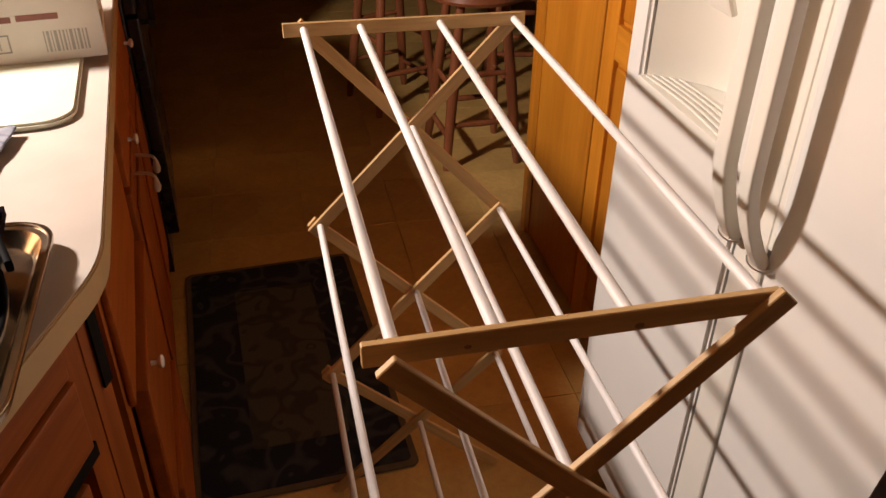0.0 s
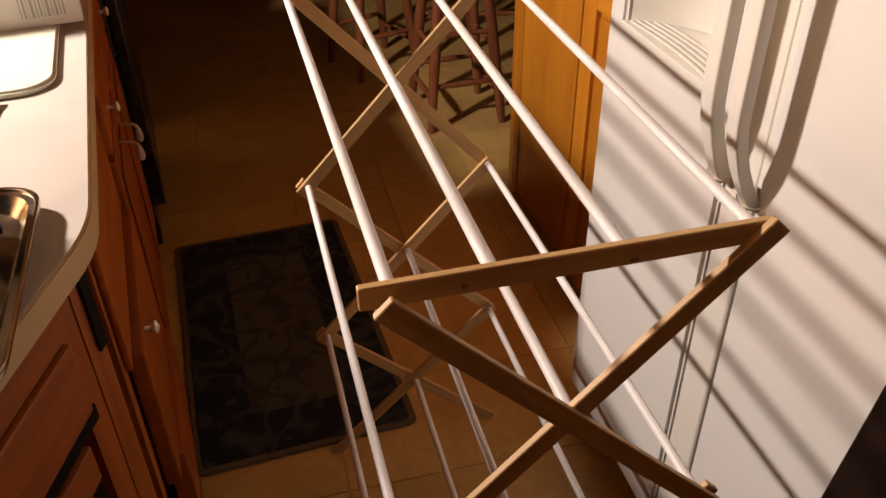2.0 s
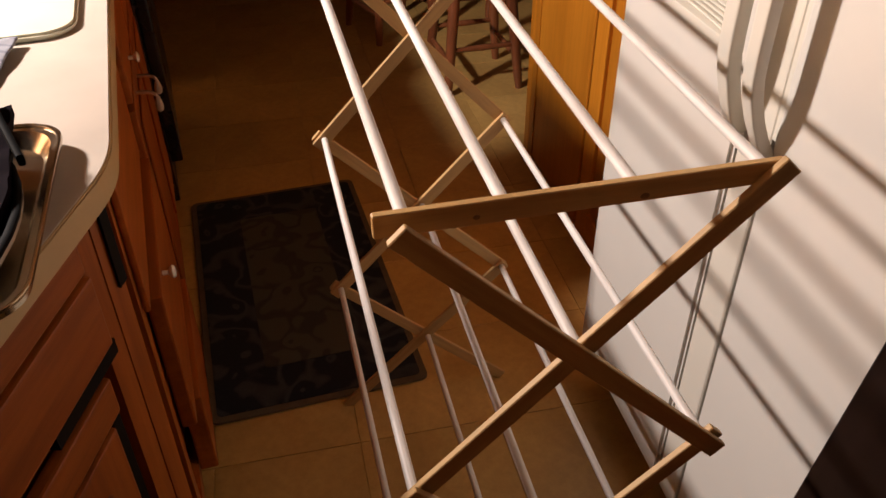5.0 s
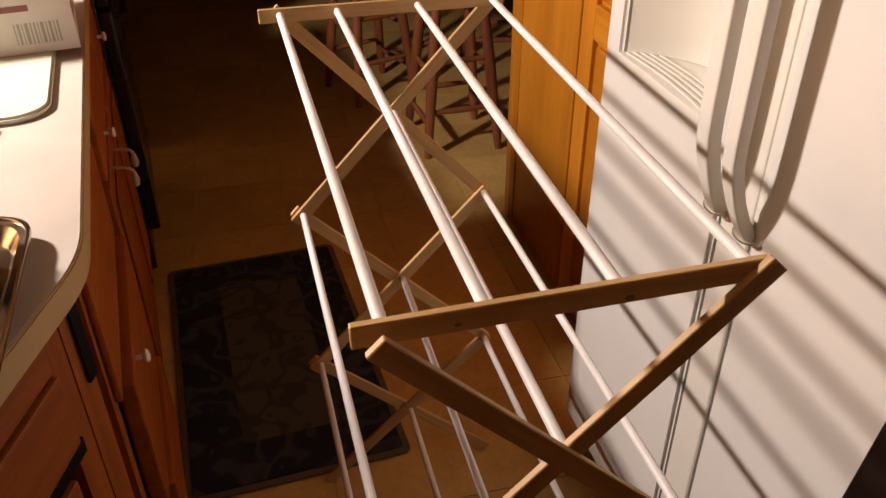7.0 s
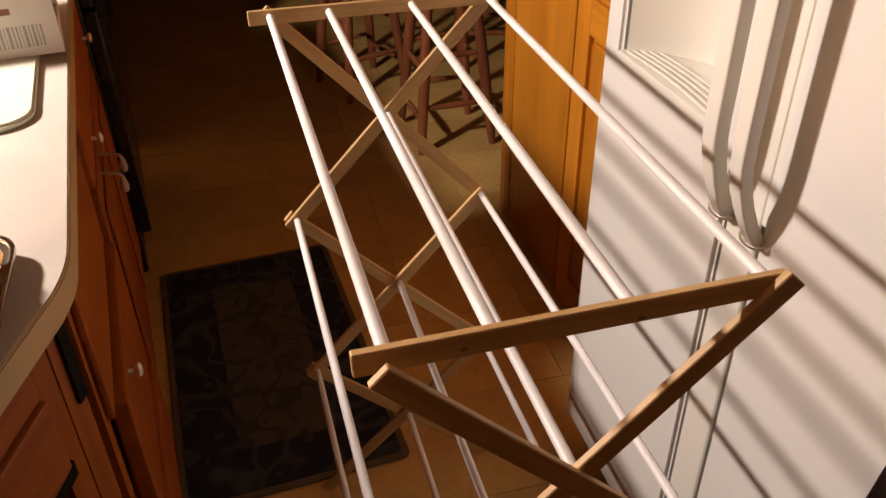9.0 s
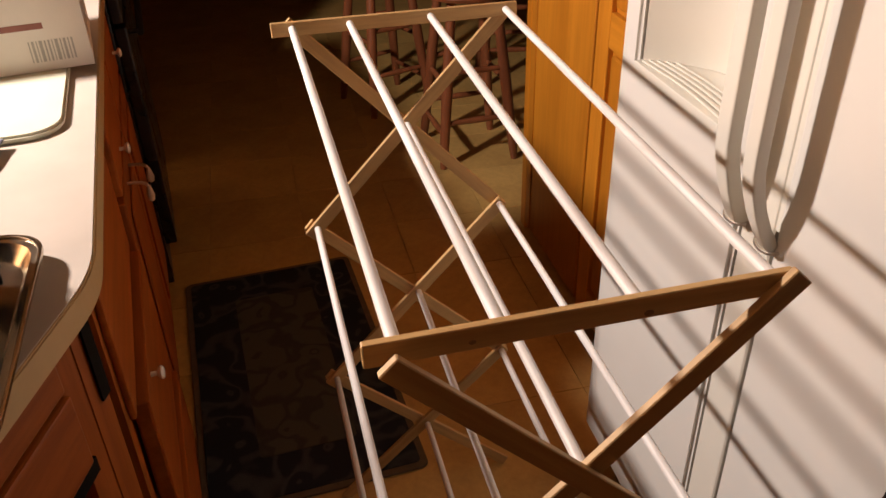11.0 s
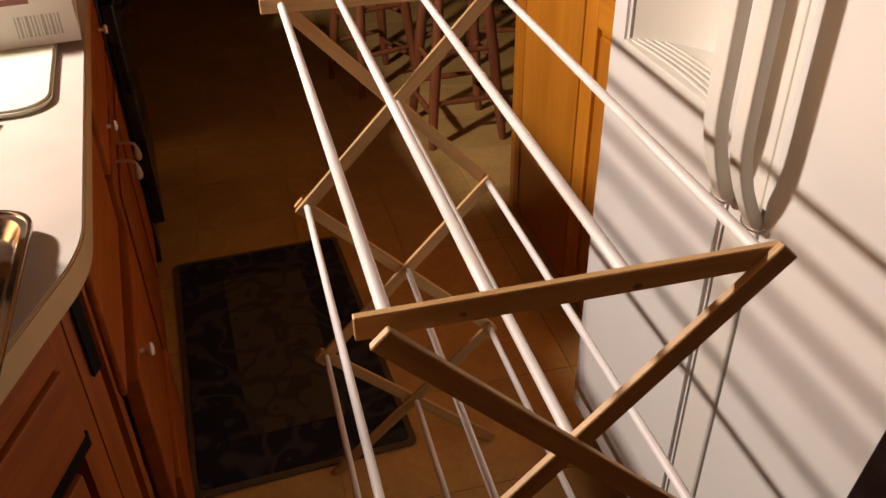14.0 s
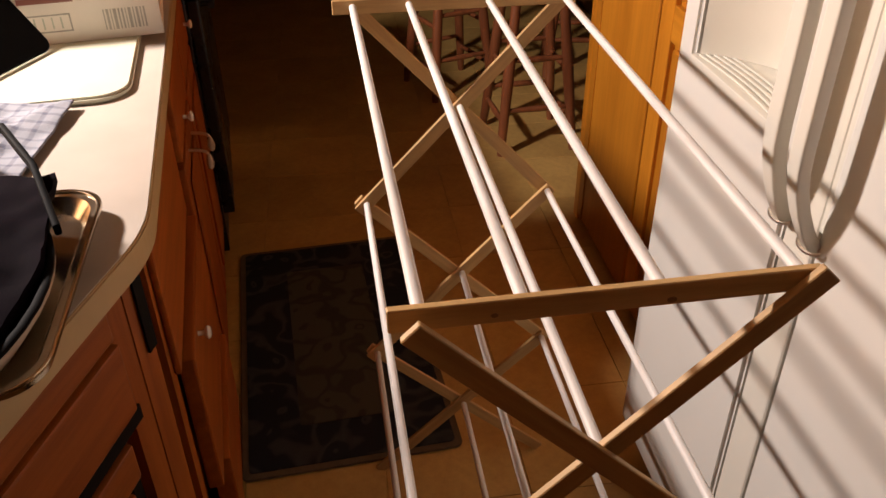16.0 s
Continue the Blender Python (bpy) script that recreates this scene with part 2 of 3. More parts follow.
def lathe(profile, sides=24):
    """A turned shape about z from (radius, height) pairs."""
    bm = bmesh.new()
    rings = []
    for r, z in profile:
        rings.append([bm.verts.new((r * math.cos(2 * math.pi * i / sides), r * math.sin(2 * math.pi * i / sides), z)) for i in range(sides)])
    for a, b in zip(rings, rings[1:]):
        for i in range(sides):
            bm.faces.new((a[i], a[(i + 1) % sides], b[(i + 1) % sides], b[i]))
    bm.faces.new(rings[0][::-1])
    bm.faces.new(rings[-1])
    bmesh.ops.recalc_face_normals(bm, faces=bm.faces)
    return bm


def sweep(path, half_w, half_h, side=Vector((0, 1, 0)), round_=5, round_ness=0.5):
    """A bar of rounded section along a path; side is the direction of its width."""
    bm = bmesh.new()
    rings = []
    for i, p in enumerate(path):
        p = Vector(p)
        t = (Vector(path[min(i + 1, len(path) - 1)]) - Vector(path[max(i - 1, 0)])).normalized()
        up = t.cross(side).normalized()
        w = half_w[i] if isinstance(half_w, (list, tuple)) else half_w
        h = half_h[i] if isinstance(half_h, (list, tuple)) else half_h
        ring = []
        for k in range(4 * round_):
            a = 2 * math.pi * (k + 0.5) / (4 * round_)
            c, s = math.cos(a), math.sin(a)
            ring.append(bm.verts.new(p + side * (w * math.copysign(abs(c) ** round_ness, c)) + up * (h * math.copysign(abs(s) ** round_ness, s))))
        rings.append(ring)
    k = len(rings[0])
    for a, b in zip(rings, rings[1:]):
        for i in range(k):
            bm.faces.new((a[i], a[(i + 1) % k], b[(i + 1) % k], b[i]))
    bm.faces.new(rings[0][::-1])
    bm.faces.new(rings[-1])
    bmesh.ops.recalc_face_normals(bm, faces=bm.faces)
    return bm


def merged(*meshes):
    out = bmesh.new()
    for bm in meshes:
        me = bpy.data.meshes.new("tmp")
        bm.to_mesh(me)
        out.from_mesh(me)
        bpy.data.meshes.remove(me)
    return out


def moved(bm, m):
    bmesh.ops.transform(bm, matrix=m, verts=bm.verts)
    return bm


def part(name, bm, mat, parent=None, label="", smooth=False):
    me = bpy.data.meshes.new(name)
    bm.to_mesh(me)
    bm.free()
    me.materials.append(mat)
    if smooth:
        for p in me.polygons:
            p.use_smooth = True
        me.set_sharp_from_angle(angle=radians(40))
    ob = new(name, me)
    ob.parent = parent
    return tagged(ob, label)


def thing(name, label, category, m=None, group="", kind=""):
    ob = new(name)
    ob.empty_display_size = 0.05
    if m is not None:
        ob.matrix_basis = m
    return tagged(ob, label, category, group, kind)


def rounded(x0, x1, y0, y1, r, n=6):
    pts = []
    for cx, cy, a0 in ((x1 - r, y0 + r, -90), (x1 - r, y1 - r, 0), (x0 + r, y1 - r, 90), (x0 + r, y0 + r, 180)):
        for i in range(n + 1):
            a = radians(a0 + 90 * i / n)
            pts.append((cx + r * math.cos(a), cy + r * math.sin(a)))
    return pts


# ---- the room ----
def structure(name, bm, mat, label, category):
    return tagged(part(name, bm, mat), label, category, kind="structure")


floor = structure("floor", block(-2.6, 2.6, -1.6, 6.2, -0.12, -0.004), GROUT, "tan vinyl tile floor, dim and worn", "floor")
structure("ceiling", block(-2.6, 2.6, -1.6, 6.2, 2.45, 2.57), CEIL, "unseen kitchen ceiling, coloured brown to keep its bounce dim and warm", "ceiling")
structure("wall_left", block(-1.95, -1.83, -1.6, 6.2, 0.0, 2.45), SPLASH, "unseen wall behind the worktop, coloured to throw warm fill", "wall")
structure("wall_right", block(1.42, 1.54, -1.6, 6.2, 0.0, 2.45), WALL, "wall behind the refrigerator, coloured dark to hold back bounce", "wall")
structure("wall_near", block(-1.95, 1.54, -1.72, -1.6, 0.0, 2.45), RED_FILL, "unseen wall at the kitchen's end, coloured for faint red fill", "wall")
# near-black colour puts the next room's darkness into the far wall itself
structure("wall_far", block(-1.95, 1.54, 6.08, 6.2, 0.0, 2.45), DARKWOOD, "wall of the next room, coloured near-black for its lack of light", "wall")

# wall end shares the colour darkened to limit bounce
structure("wall_partition", block(-1.829, -0.44, 2.98, 3.10, 0.0, 2.449), WALL, "wall end beyond the oven, coloured dark to hold back bounce", "wall")

# ---- drying rack ----
def lean(y):
    """How far the end frame at y leans out of the upright."""
    return 0.008 + 0.090 * (y - 0.45) / 0.83


def rack_y(y, z):
    return y + 0.015 + lean(y) * (z - 1.005)


rack = thing("drying_rack", "unfolded pine clothes drying rack with bare birch dowels", "drying rack", pose(0.2, 0.86, 0))
RACK = Matrix.Translation((-0.2, -0.86, 0))


def slat(name, x0, z0, x1, z1, y, over=0.016, label=""):
    """A flat slat from (x0, z0) to (x1, z1) in one end frame."""
    a, b = Vector((x0, rack_y(y, z0), z0)), Vector((x1, rack_y(y, z1), z1))
    d = (b - a).normalized()
    length = (b - a).length + 2 * over
    bm = block(-length / 2, length / 2, -0.0042, 0.0042, -0.0112, 0.0112, 0.0011, 1)
    ob = part(name, bm, PINE_X, rack, label)
    nrm = Vector((0, 1, -lean(y))).normalized()
    up = d.cross(nrm).normalized()
    if up.z < 0:
        up = -up
    nrm = up.cross(d)
    rot = Matrix((d, nrm, up)).transposed().to_4x4()
    ob.matrix_basis = RACK @ Matrix.Translation((a + b) / 2) @ rot
    return ob


def knot(x, z, y, r):
    """A dark round knot just proud of a slat's face."""
    ob = part("knot", lathe([(r, 0), (r * 0.9, 0.0006), (r * 0.4, 0.0008)], 14), KNOT, rack, "dark wood knot")
    ob.matrix_basis = RACK @ Matrix.Translation((x, y, z)) @ Euler((radians(90), 0, 0)).to_matrix().to_4x4() @ Matrix.Diagonal((1.3, 0.9, 1, 1))


LEVELS = [0.994, 0.655, 0.326, 0.012]
# for each end: y of bar, arms and legs; the bar's ends and height; the side joints; drop of the joints; tops of arm and leg; overhang
ENDS = ((0.4565, 0.4468, 0.4370, 0.0485, 0.386, 0.994, -0.004, 0.061, 0.391, 0.0, (0.392, 0.997), (0.062, 0.985), 0.016),
        (1.274, 1.284, 1.294, 0.0265, 0.405, 0.9985, 0.0, 0.039, 0.386, -0.015, (0.399, 0.991), (0.044, 0.995), 0.011))
for bar_y, arm_y, leg_y, bx0, bx1, bz, drop, xl, xr, dz, arm_top, leg_top, over in ENDS:
    slat("top_bar", bx0, bz, bx1, bz - drop, bar_y, 0.014)
    for k in range(3):
        hi, lo = LEVELS[k] + dz, max(0.012, LEVELS[k + 1] + dz)
        ax, az = arm_top if k == 0 else (xr, hi)
        lx, lz = leg_top if k == 0 else (xl, hi)
        slat("arm" if k == 0 else "cross_slat", ax, az, xl, lo - 0.005, arm_y, over)
        slat("leg" if k == 2 else "cross_slat", lx, lz, xr, lo, leg_y, over)


def dowel(xn, xf, z, y0, y1, zf=None):
    zf = z if zf is None else zf
    a, b = Vector((xn, rack_y(y0, z), z)), Vector((xf, rack_y(y1, zf), zf))
    length = (b - a).length
    ob = part("dowel", tube((0, 0, -length / 2), (0, 0, length / 2), 0.0059, sides=18, cap=0.001), DOWEL, rack, smooth=True)
    ob.matrix_basis = RACK @ Matrix.Translation((a + b) / 2) @ (b - a).to_track_quat("Z", "Y").to_matrix().to_4x4()


knot(0.270, 0.991, 0.4672, 0.0034)
knot(0.121, 0.992, 0.4672, 0.0025)
for xn, xf in ((0.061, 0.046), (0.147, 0.138), (0.265, 0.271), (0.389, 0.399)):
    dowel(xn, xf, 0.996, 0.454, 1.270, 0.999)
for z in LEVELS[1:3]:
    dowel(0.058, 0.046, z - 0.002, 0.4335, 1.279, z - 0.012)
    dowel(0.390, 0.386, z - 0.004, 0.4335, 1.279, z - 0.012)
for z in (0.8245, 0.4905, 0.169):
    dowel(0.2245, 0.2215, z, 0.4335, 1.279, z - 0.008)

# ---- refrigerator ----
FX = 0.578
fridge = thing("refrigerator", "white side-by-side refrigerator with curved handles and an ice dispenser", "refrigerator", pose(0.95, 0.735, 0))
FR = Matrix.Translation((-0.95, -0.735, 0))
part("body", moved(merged(block(0.7001, 1.33, 0.285, 1.200, 0.02, 1.74, 0.006), block(0.655, 0.70, 0.285, 0.845, 0.02, 1.74), block(0.655, 0.70, 1.149, 1.200, 0.02, 1.74),
                          block(0.655, 0.70, 0.8451, 1.1489, 0.02, 0.92), block(0.655, 0.70, 0.8451, 1.1489, 1.34, 1.74)), FR), FRIDGE, fridge)
part("kick_plate", moved(block(0.64, 0.70, 0.29, 1.18, 0.012, 0.085, 0.004), FR), SEAL, fridge, "grey slotted kick plate")


def door_with_recess(y0, y1, z0, z1, ry0, ry1, rz0, rz1):
    """One door slab with an opening let right through it."""
    bm = bmesh.new()
    ys, zs = (y0, ry0, ry1, y1), (z0, rz0, rz1, z1)
    grid = {(i, j, k): bm.verts.new((FX + 0.065 * k, ys[i], zs[j])) for i in range(4) for j in range(4) for k in range(2)}
    for i in range(3):
        for j in range(3):
            if (i, j) != (1, 1):
                for k in range(2):
                    bm.faces.new([grid[p] for p in ((i, j, k), (i + 1, j, k), (i + 1, j + 1, k), (i, j + 1, k))])
    loops = ([(0, 0), (1, 0), (2, 0), (3, 0), (3, 1), (3, 2), (3, 3), (2, 3), (1, 3), (0, 3), (0, 2), (0, 1)], [(1, 1), (2, 1), (2, 2), (1, 2)])
    for loop in loops:
        for p, q in zip(loop, loop[1:] + loop[:1]):
            bm.faces.new([grid[v] for v in ((*p, 0), (*q, 0), (*q, 1), (*p, 1))])
    bmesh.ops.recalc_face_normals(bm, faces=bm.faces)
    edges = [e for e in bm.edges if len(e.link_faces) == 2 and e.calc_face_angle() > 0.5 and all(v.co.x < FX + 0.01 for v in e.verts)]
    bmesh.ops.bevel(bm, geom=edges, offset=0.006, segments=3, affect="EDGES")
    return bm


freezer = part("freezer_door", moved(door_with_recess(0.808, 1.204, 0.085, 1.735, 0.845, 1.148, 0.935, 1.33), FR), FRIDGE, fridge)
part("door_trim", moved(block(FX + 0.003, FX + 0.065, 0.734, 0.801, 0.085, 1.735, 0.006, 3), FR), PLASTIC, fridge, "white moulded door edge")
part("seal", moved(block(FX + 0.010, FX + 0.064, 0.8015, 0.8075, 0.09, 1.73), FR), SEAL, fridge, "grey door seal")
part("seal", moved(block(FX + 0.010, FX + 0.064, 0.7245, 0.7335, 0.09, 0.8615), FR), SEAL, fridge, "grey door seal")
part("gap_cover", moved(block(FX + 0.004, FX + 0.03, 0.7243, 0.7337, 0.862, 1.69), FR), PLASTIC, fridge, "white strip behind the handles")
part("fridge_door", moved(block(FX, FX + 0.065, 0.285, 0.724, 0.085, 1.735, 0.006, 3), FR), FRIDGE, fridge)
# dispenser
def hollow(y0, y1, z0, z1, depth, n=18):
    """The curved inside of the dispenser: deep in the middle, rising to the edges."""
    bm = bmesh.new()
    rows = []
    for j in range(10):
        v = j / 9
        row = []
        for i in range(n + 1):
            u = i / n
            d = depth * (1 - abs(2 * u - 1) ** 2.4) * (1 - max(0.0, v - 0.75) * 2.5)
            row.append(bm.verts.new((FX + 0.010 + d, y0 + (y1 - y0) * u, z0 + (z1 - z0) * v)))
        rows.append(row)
    for p, q in zip(rows, rows[1:]):
        for i in range(n):
            bm.faces.new((p[i], p[i + 1], q[i + 1], q[i]))
    bmesh.ops.recalc_face_normals(bm, faces=bm.faces)
    bmesh.ops.solidify(bm, geom=list(bm.faces), thickness=0.003)
    bmesh.ops.recalc_face_normals(bm, faces=bm.faces)
    return bm


part("dispenser_hollow", moved(hollow(0.8492, 1.1438, 0.9405, 1.3295, 0.100), FR), PLASTIC, freezer, "smooth curved dispenser hollow", True)
tray_bm = block(FX - 0.004, FX + 0.115, 0.846, 1.147, 0.925, 0.940, 0.002)
part("drip_tray", moved(tray_bm, FR), PLASTIC, freezer, "white ribbed drip tray")
for i in range(5):
    d = 0.006 + 0.011 * i
    pts = [(FX + d + 0.008 * math.sin(math.pi * k / 10), 0.884 + 0.250 * k / 10, 0.9415) for k in range(11)]
    part("tray_rib", moved(sweep(pts, 0.0024, 0.0016, Vector((1, 0, 0)), 2), FR), PLASTIC, freezer)
part("paddle", moved(moved(block(-0.006, 0.006, -0.035, 0.035, -0.06, 0.06, 0.006), Matrix.Translation((FX + 0.022, 1.015, 1.135)) @ Euler((0, radians(-24), 0)).to_matrix().to_4x4()), FR), PLASTIC, freezer, "white dispenser paddle")


def fridge_handle(y, flare, rise, half, thick):
    path, ws, hs = [], [], []
    for i in range(29):
        u = i / 28
        z = 0.842 + 0.83 * u
        e = min(u, 1 - u) / 0.17
        lift = math.sin(min(1.0, e) * math.pi / 2) ** 0.9
        path.append((FX - 0.004 - rise * lift, y + flare * (1 - min(1.0, e)) ** 2, z))
        ws.append(half - 0.004 * (1 - min(1.0, e)) ** 2)
        hs.append(thick)
    return sweep(path, ws, hs, Vector((0, 1, 0)), 6, 0.3)


part("handle", moved(fridge_handle(0.791, 0.008, 0.043, 0.0150, 0.0105), FR), PLASTIC, fridge, "long curved white handle", True)
part("handle", moved(fridge_handle(0.717, 0.010, 0.053, 0.0130, 0.0088), FR), PLASTIC, fridge, "long curved white handle", True)

for hy in (0.796, 0.722):
    arc = [(FX - 0.006 - 0.012 * math.sin(math.pi * i / 10), hy + 0.006 - 0.022 * math.cos(math.pi * i / 10), 0.846 - 0.004 * math.sin(math.pi * i / 10)) for i in range(11)]
    part("handle_clip", moved(sweep(arc, 0.0022, 0.0022, Vector((0, 0, 1)), 2), FR), CHROME, fridge, "thin chrome clip", True)

# ---- dark board leaning by the refrigerator ----
panel = part("leaning_board", block(-0.012, 0.012, -0.42, 0.0, 0.0, 1.25, 0.003), DARKWOOD)
tagged(panel, "dark-stained wooden board leaning against the white refrigerator", "board")
panel.matrix_basis = pose(0.552, 0.507, 0.0, 5.6, 0.4, 0)

# ---- pantry ----
PX = 0.755
pantry = thing("pantry_cabinet", "tall honey-coloured oak pantry cabinet beside the refrigerator", "cabinet", pose(1.08, 1.71, 0))
PN = Matrix.Translation((-1.08, -1.71, 0))
part("body", moved(block(PX + 0.02, 1.40, 1.215, 2.205, 0.0, 2.1, 0.002), PN), HONEY, pantry)
part("stile", moved(block(PX, PX + 0.02, 2.165, 2.208, 0.0, 2.1, 0.003), PN), HONEY, pantry)
part("stile", moved(block(PX, PX + 0.02, 1.676, 1.712, 0.0, 2.1, 0.003), PN), HONEY, pantry)


def pantry_door(y0, y1, left, right):
    """A framed door with a raised panel in each half."""
    d = part("door", moved(block(PX + 0.008, PX + 0.02, y0, y1, 0.03, 2.08), PN), HONEY, pantry)
    for a, b in ((y1 - left, y1), (y0, y0 + right)):
        part("door_stile", moved(block(PX - 0.006, PX + 0.0075, a, b, 0.03, 2.08, 0.003), PN), HONEY, d)
    for z0, z1 in ((0.03, 0.12), (0.785, 0.865), (1.99, 2.08)):
        part("door_rail", moved(block(PX - 0.006, PX + 0.0075, y0 + right + 0.0005, y1 - left - 0.0005, z0, z1, 0.003), PN), HONEY_Y, d)
    for z0, z1 in ((0.132, 0.773), (0.877, 1.978)):
        part("door_panel", moved(block(PX - 0.003, PX + 0.0075, y0 + right + 0.012, y1 - left - 0.012, z0, z1, 0.007, 1), PN), HONEY, d)


tall = part("door", moved(block(PX - 0.004, PX + 0.018, 1.716, 2.155, 0.03, 2.08, 0.006, 3), PN), HONEY, pantry)
part("door_edge_strip", moved(block(PX - 0.007, PX - 0.0042, 2.105, 2.125, 0.03, 2.08, 0.001, 1), PN), HONEY, tall)
pantry_door(1.23, 1.672, 0.043, 0.070)


# ---- bar stools ----
def bar_stool(m):
    s = thing("bar_stool", "reddish-brown turned wooden bar stool on the dim floor", "stool", m, "bar stools")
    top = 0.61
    part("seat", lathe([(0.155, top), (0.175, top + 0.006), (0.18, top + 0.018), (0.172, top + 0.032), (0.05, top + 0.026)], 32), STOOL, s, smooth=True)
    feet, heads = [], []
    for a in (45, 135, 225, 315):
        c, q = math.cos(radians(a)), math.sin(radians(a))
        f, h = Vector((0.200 * c, 0.200 * q, 0.0)), Vector((0.115 * c, 0.115 * q, top + 0.004))
        feet.append(f)
        heads.append(h)
        d = h - f
        leg = merged(tube(f, f + d * 0.08, 0.013, 0.017), tube(f + d * 0.08, f + d * 0.5, 0.017, 0.021), tube(f + d * 0.5, h, 0.021, 0.016))
        part("leg", leg, STOOL, s, smooth=True)
    for i in range(4):
        for u in ((0.2, 0.50) if i % 2 else (0.28, 0.58)):
            a = feet[i].lerp(heads[i], u)
            b = feet[(i + 1) % 4].lerp(heads[(i + 1) % 4], u)
            part("rung", merged(tube(a, a.lerp(b, 0.5), 0.008, 0.012), tube(a.lerp(b, 0.5), b, 0.012, 0.008)), STOOL, s, smooth=True)
    return s


stool = bar_stool(pose(0.730, 2.80, 0, 0, 0, 3))
copy_thing(stool, pose(0.505, 3.37, 0, 0, 0, 20))
copy_thing(stool, pose(1.12, 3.50, 0, 0, 0, -12))

# ---- rug ----
rug = thing("rug", "dark navy rug with scroll border and olive centre, on the tiles", "rug", pose(-0.052, 1.672, 0, 0, 0, 4.0))
part("binding", prism(rounded(-0.248, 0.248, -0.455, 0.455, 0.02), 0.001, 0.007, 0.002), RUGEDGE, rug, "brown bound edge")
part("border", prism(rounded(-0.232, 0.232, -0.438, 0.438, 0.012), 0.0071, 0.010, 0.001), RUGDARK, rug)
part("field", prism(rounded(-0.112, 0.112, -0.318, 0.318, 0.01), 0.0101, 0.0118, 0.0005), RUGFIELD, rug)

# ---- left cabinets and worktop ----
C = Vector((-0.220, 0.800))
RUN = pose(C.x, C.y, 0, 0, 0, 6.0)       # along the aisle
BEND = pose(C.x, C.y, 0, 0, 0, -17.3)     # the end that turns towards the sink


def at(m, x, y):
    v = m @ Vector((x, y, 0))
    return (v.x, v.y)


def worktop_outline(inset=0.0):
    a, b = Vector(at(RUN, -inset, 0.30)), Vector(at(BEND, -inset, -0.30))
    k = Vector(at(RUN, -inset, 0.0))
    u, w = (a - k).normalized(), (b - k).normalized()
    r = 0.055
    pts = [at(RUN, -0.66, 1.30), at(BEND, -0.70, -1.1), at(BEND, -inset, -1.1)]
    for i in range(9):
        t = i / 8
        p = (k + w * r).lerp(k, t).lerp(k.lerp(k + u * r, t), t)
        pts.append((p.x, p.y))
    pts.append(at(RUN, -inset, 1.30))
    return pts


top = thing("worktop", "cream laminate worktop with a rounded corner, lit by the lamp", "worktop")
part("surface", prism(worktop_outline(0.0), 0.862, 0.8992, 0.002), LAMEDGE, top, "tan laminate edge")
part("laminate", prism(worktop_outline(0.0035), 0.8994, 0.9005), LAMINATE, top)


def knob(parent, x, y, z):
    k = lathe([(0.0045, 0), (0.004, 0.009), (0.009, 0.012), (0.0115, 0.016), (0.009, 0.020), (0.003, 0.0215)], 20)
    part("knob", moved(k, Matrix.Translation((x, y, z)) @ Euler((0, radians(90), 0)).to_matrix().to_4x4()), PORCELAIN, parent, "small white knob", True)


def drop_pull(parent, x, y, z):
    """A bent nickel hook with a pale drop hanging from it."""
    hook = [(x + 0.036 * math.sin(math.pi / 2 * i / 8), y - 0.004 * i / 8, z - 0.010 * (i / 8) ** 2) for i in range(9)]
    h = part("pull", sweep(hook, 0.0032, 0.0032, Vector((0, 1, 0)), 3), CHROME, parent, "bent nickel hook", True)
    drop = lathe([(0.002, 0.0), (0.0055, -0.010), (0.0085, -0.024), (0.0065, -0.034), (0.001, -0.038)], 18)
    part("drop", moved(drop, Matrix.Translation((x + 0.038, y - 0.004, z - 0.008))), DROP, h, "pale oval drop", True)


def front(name, m_parent, y0, y1, z0, z1, x=-0.025, thick=0.019, mat=OAK, panel=False):
    f = part(name, block(x, x + thick, y0, y1, z0, z1, 0.004, 2), mat, m_parent)
    if panel:
        part("panel", block(x + thick + 0.0005, x + thick + 0.005, y0 + 0.055, y1 - 0.055, z0 + 0.055, z1 - 0.055, 0.004, 1), mat, f)
    return f


def base_unit(m, y0, y1, label, back=-0.60):
    u = thing("base_cabinet", label, "cabinet", m, "base cabinets")
    part("body", block(back, -0.0445, y0 + 0.001, y1 - 0.001, 0.10, 0.861), OAK, u)
    part("toe_kick", block(back, -0.11, y0 + 0.001, y1 - 0.001, 0.0, 0.0995), KICK_GAP_DARK, u, "black recessed toe kick")
    part("face_frame", merged(block(-0.044, -0.0255, y0, y0 + 0.04, 0.10, 0.861), block(-0.044, -0.0255, y1 - 0.04, y1, 0.10, 0.861),
                              block(-0.044, -0.0255, y0 + 0.0401, y1 - 0.0401, 0.82, 0.861), block(-0.044, -0.0255, y0 + 0.0401, y1 - 0.0401, 0.10, 0.14)), OAK, u)
    return u


LAB = "reddish-brown oak base cabinet under the cream worktop"
unit = base_unit(RUN, 0.052, 0.56, LAB + ", with three drawers")
front("drawer_front", unit, 0.075, 0.55, 0.612, 0.845, thick=0.010, mat=OAK_Y)
d = front("drawer_front", unit, 0.120, 0.55, 0.318, 0.600, thick=0.025, mat=OAK_Y)
knob(d, 0.0, 0.212, 0.575)
front("drawer_front", unit, 0.195, 0.55, 0.115, 0.305, thick=0.034, mat=OAK_Y)
unit = base_unit(RUN, 0.562, 0.93, LAB + ", with drop pulls")
d = front("drawer_front", unit, 0.572, 0.92, 0.70, 0.835, mat=OAK_Y)
knob(d, -0.006, 0.735, 0.722)
d = front("door", unit, 0.572, 0.92, 0.125, 0.685, panel=True)
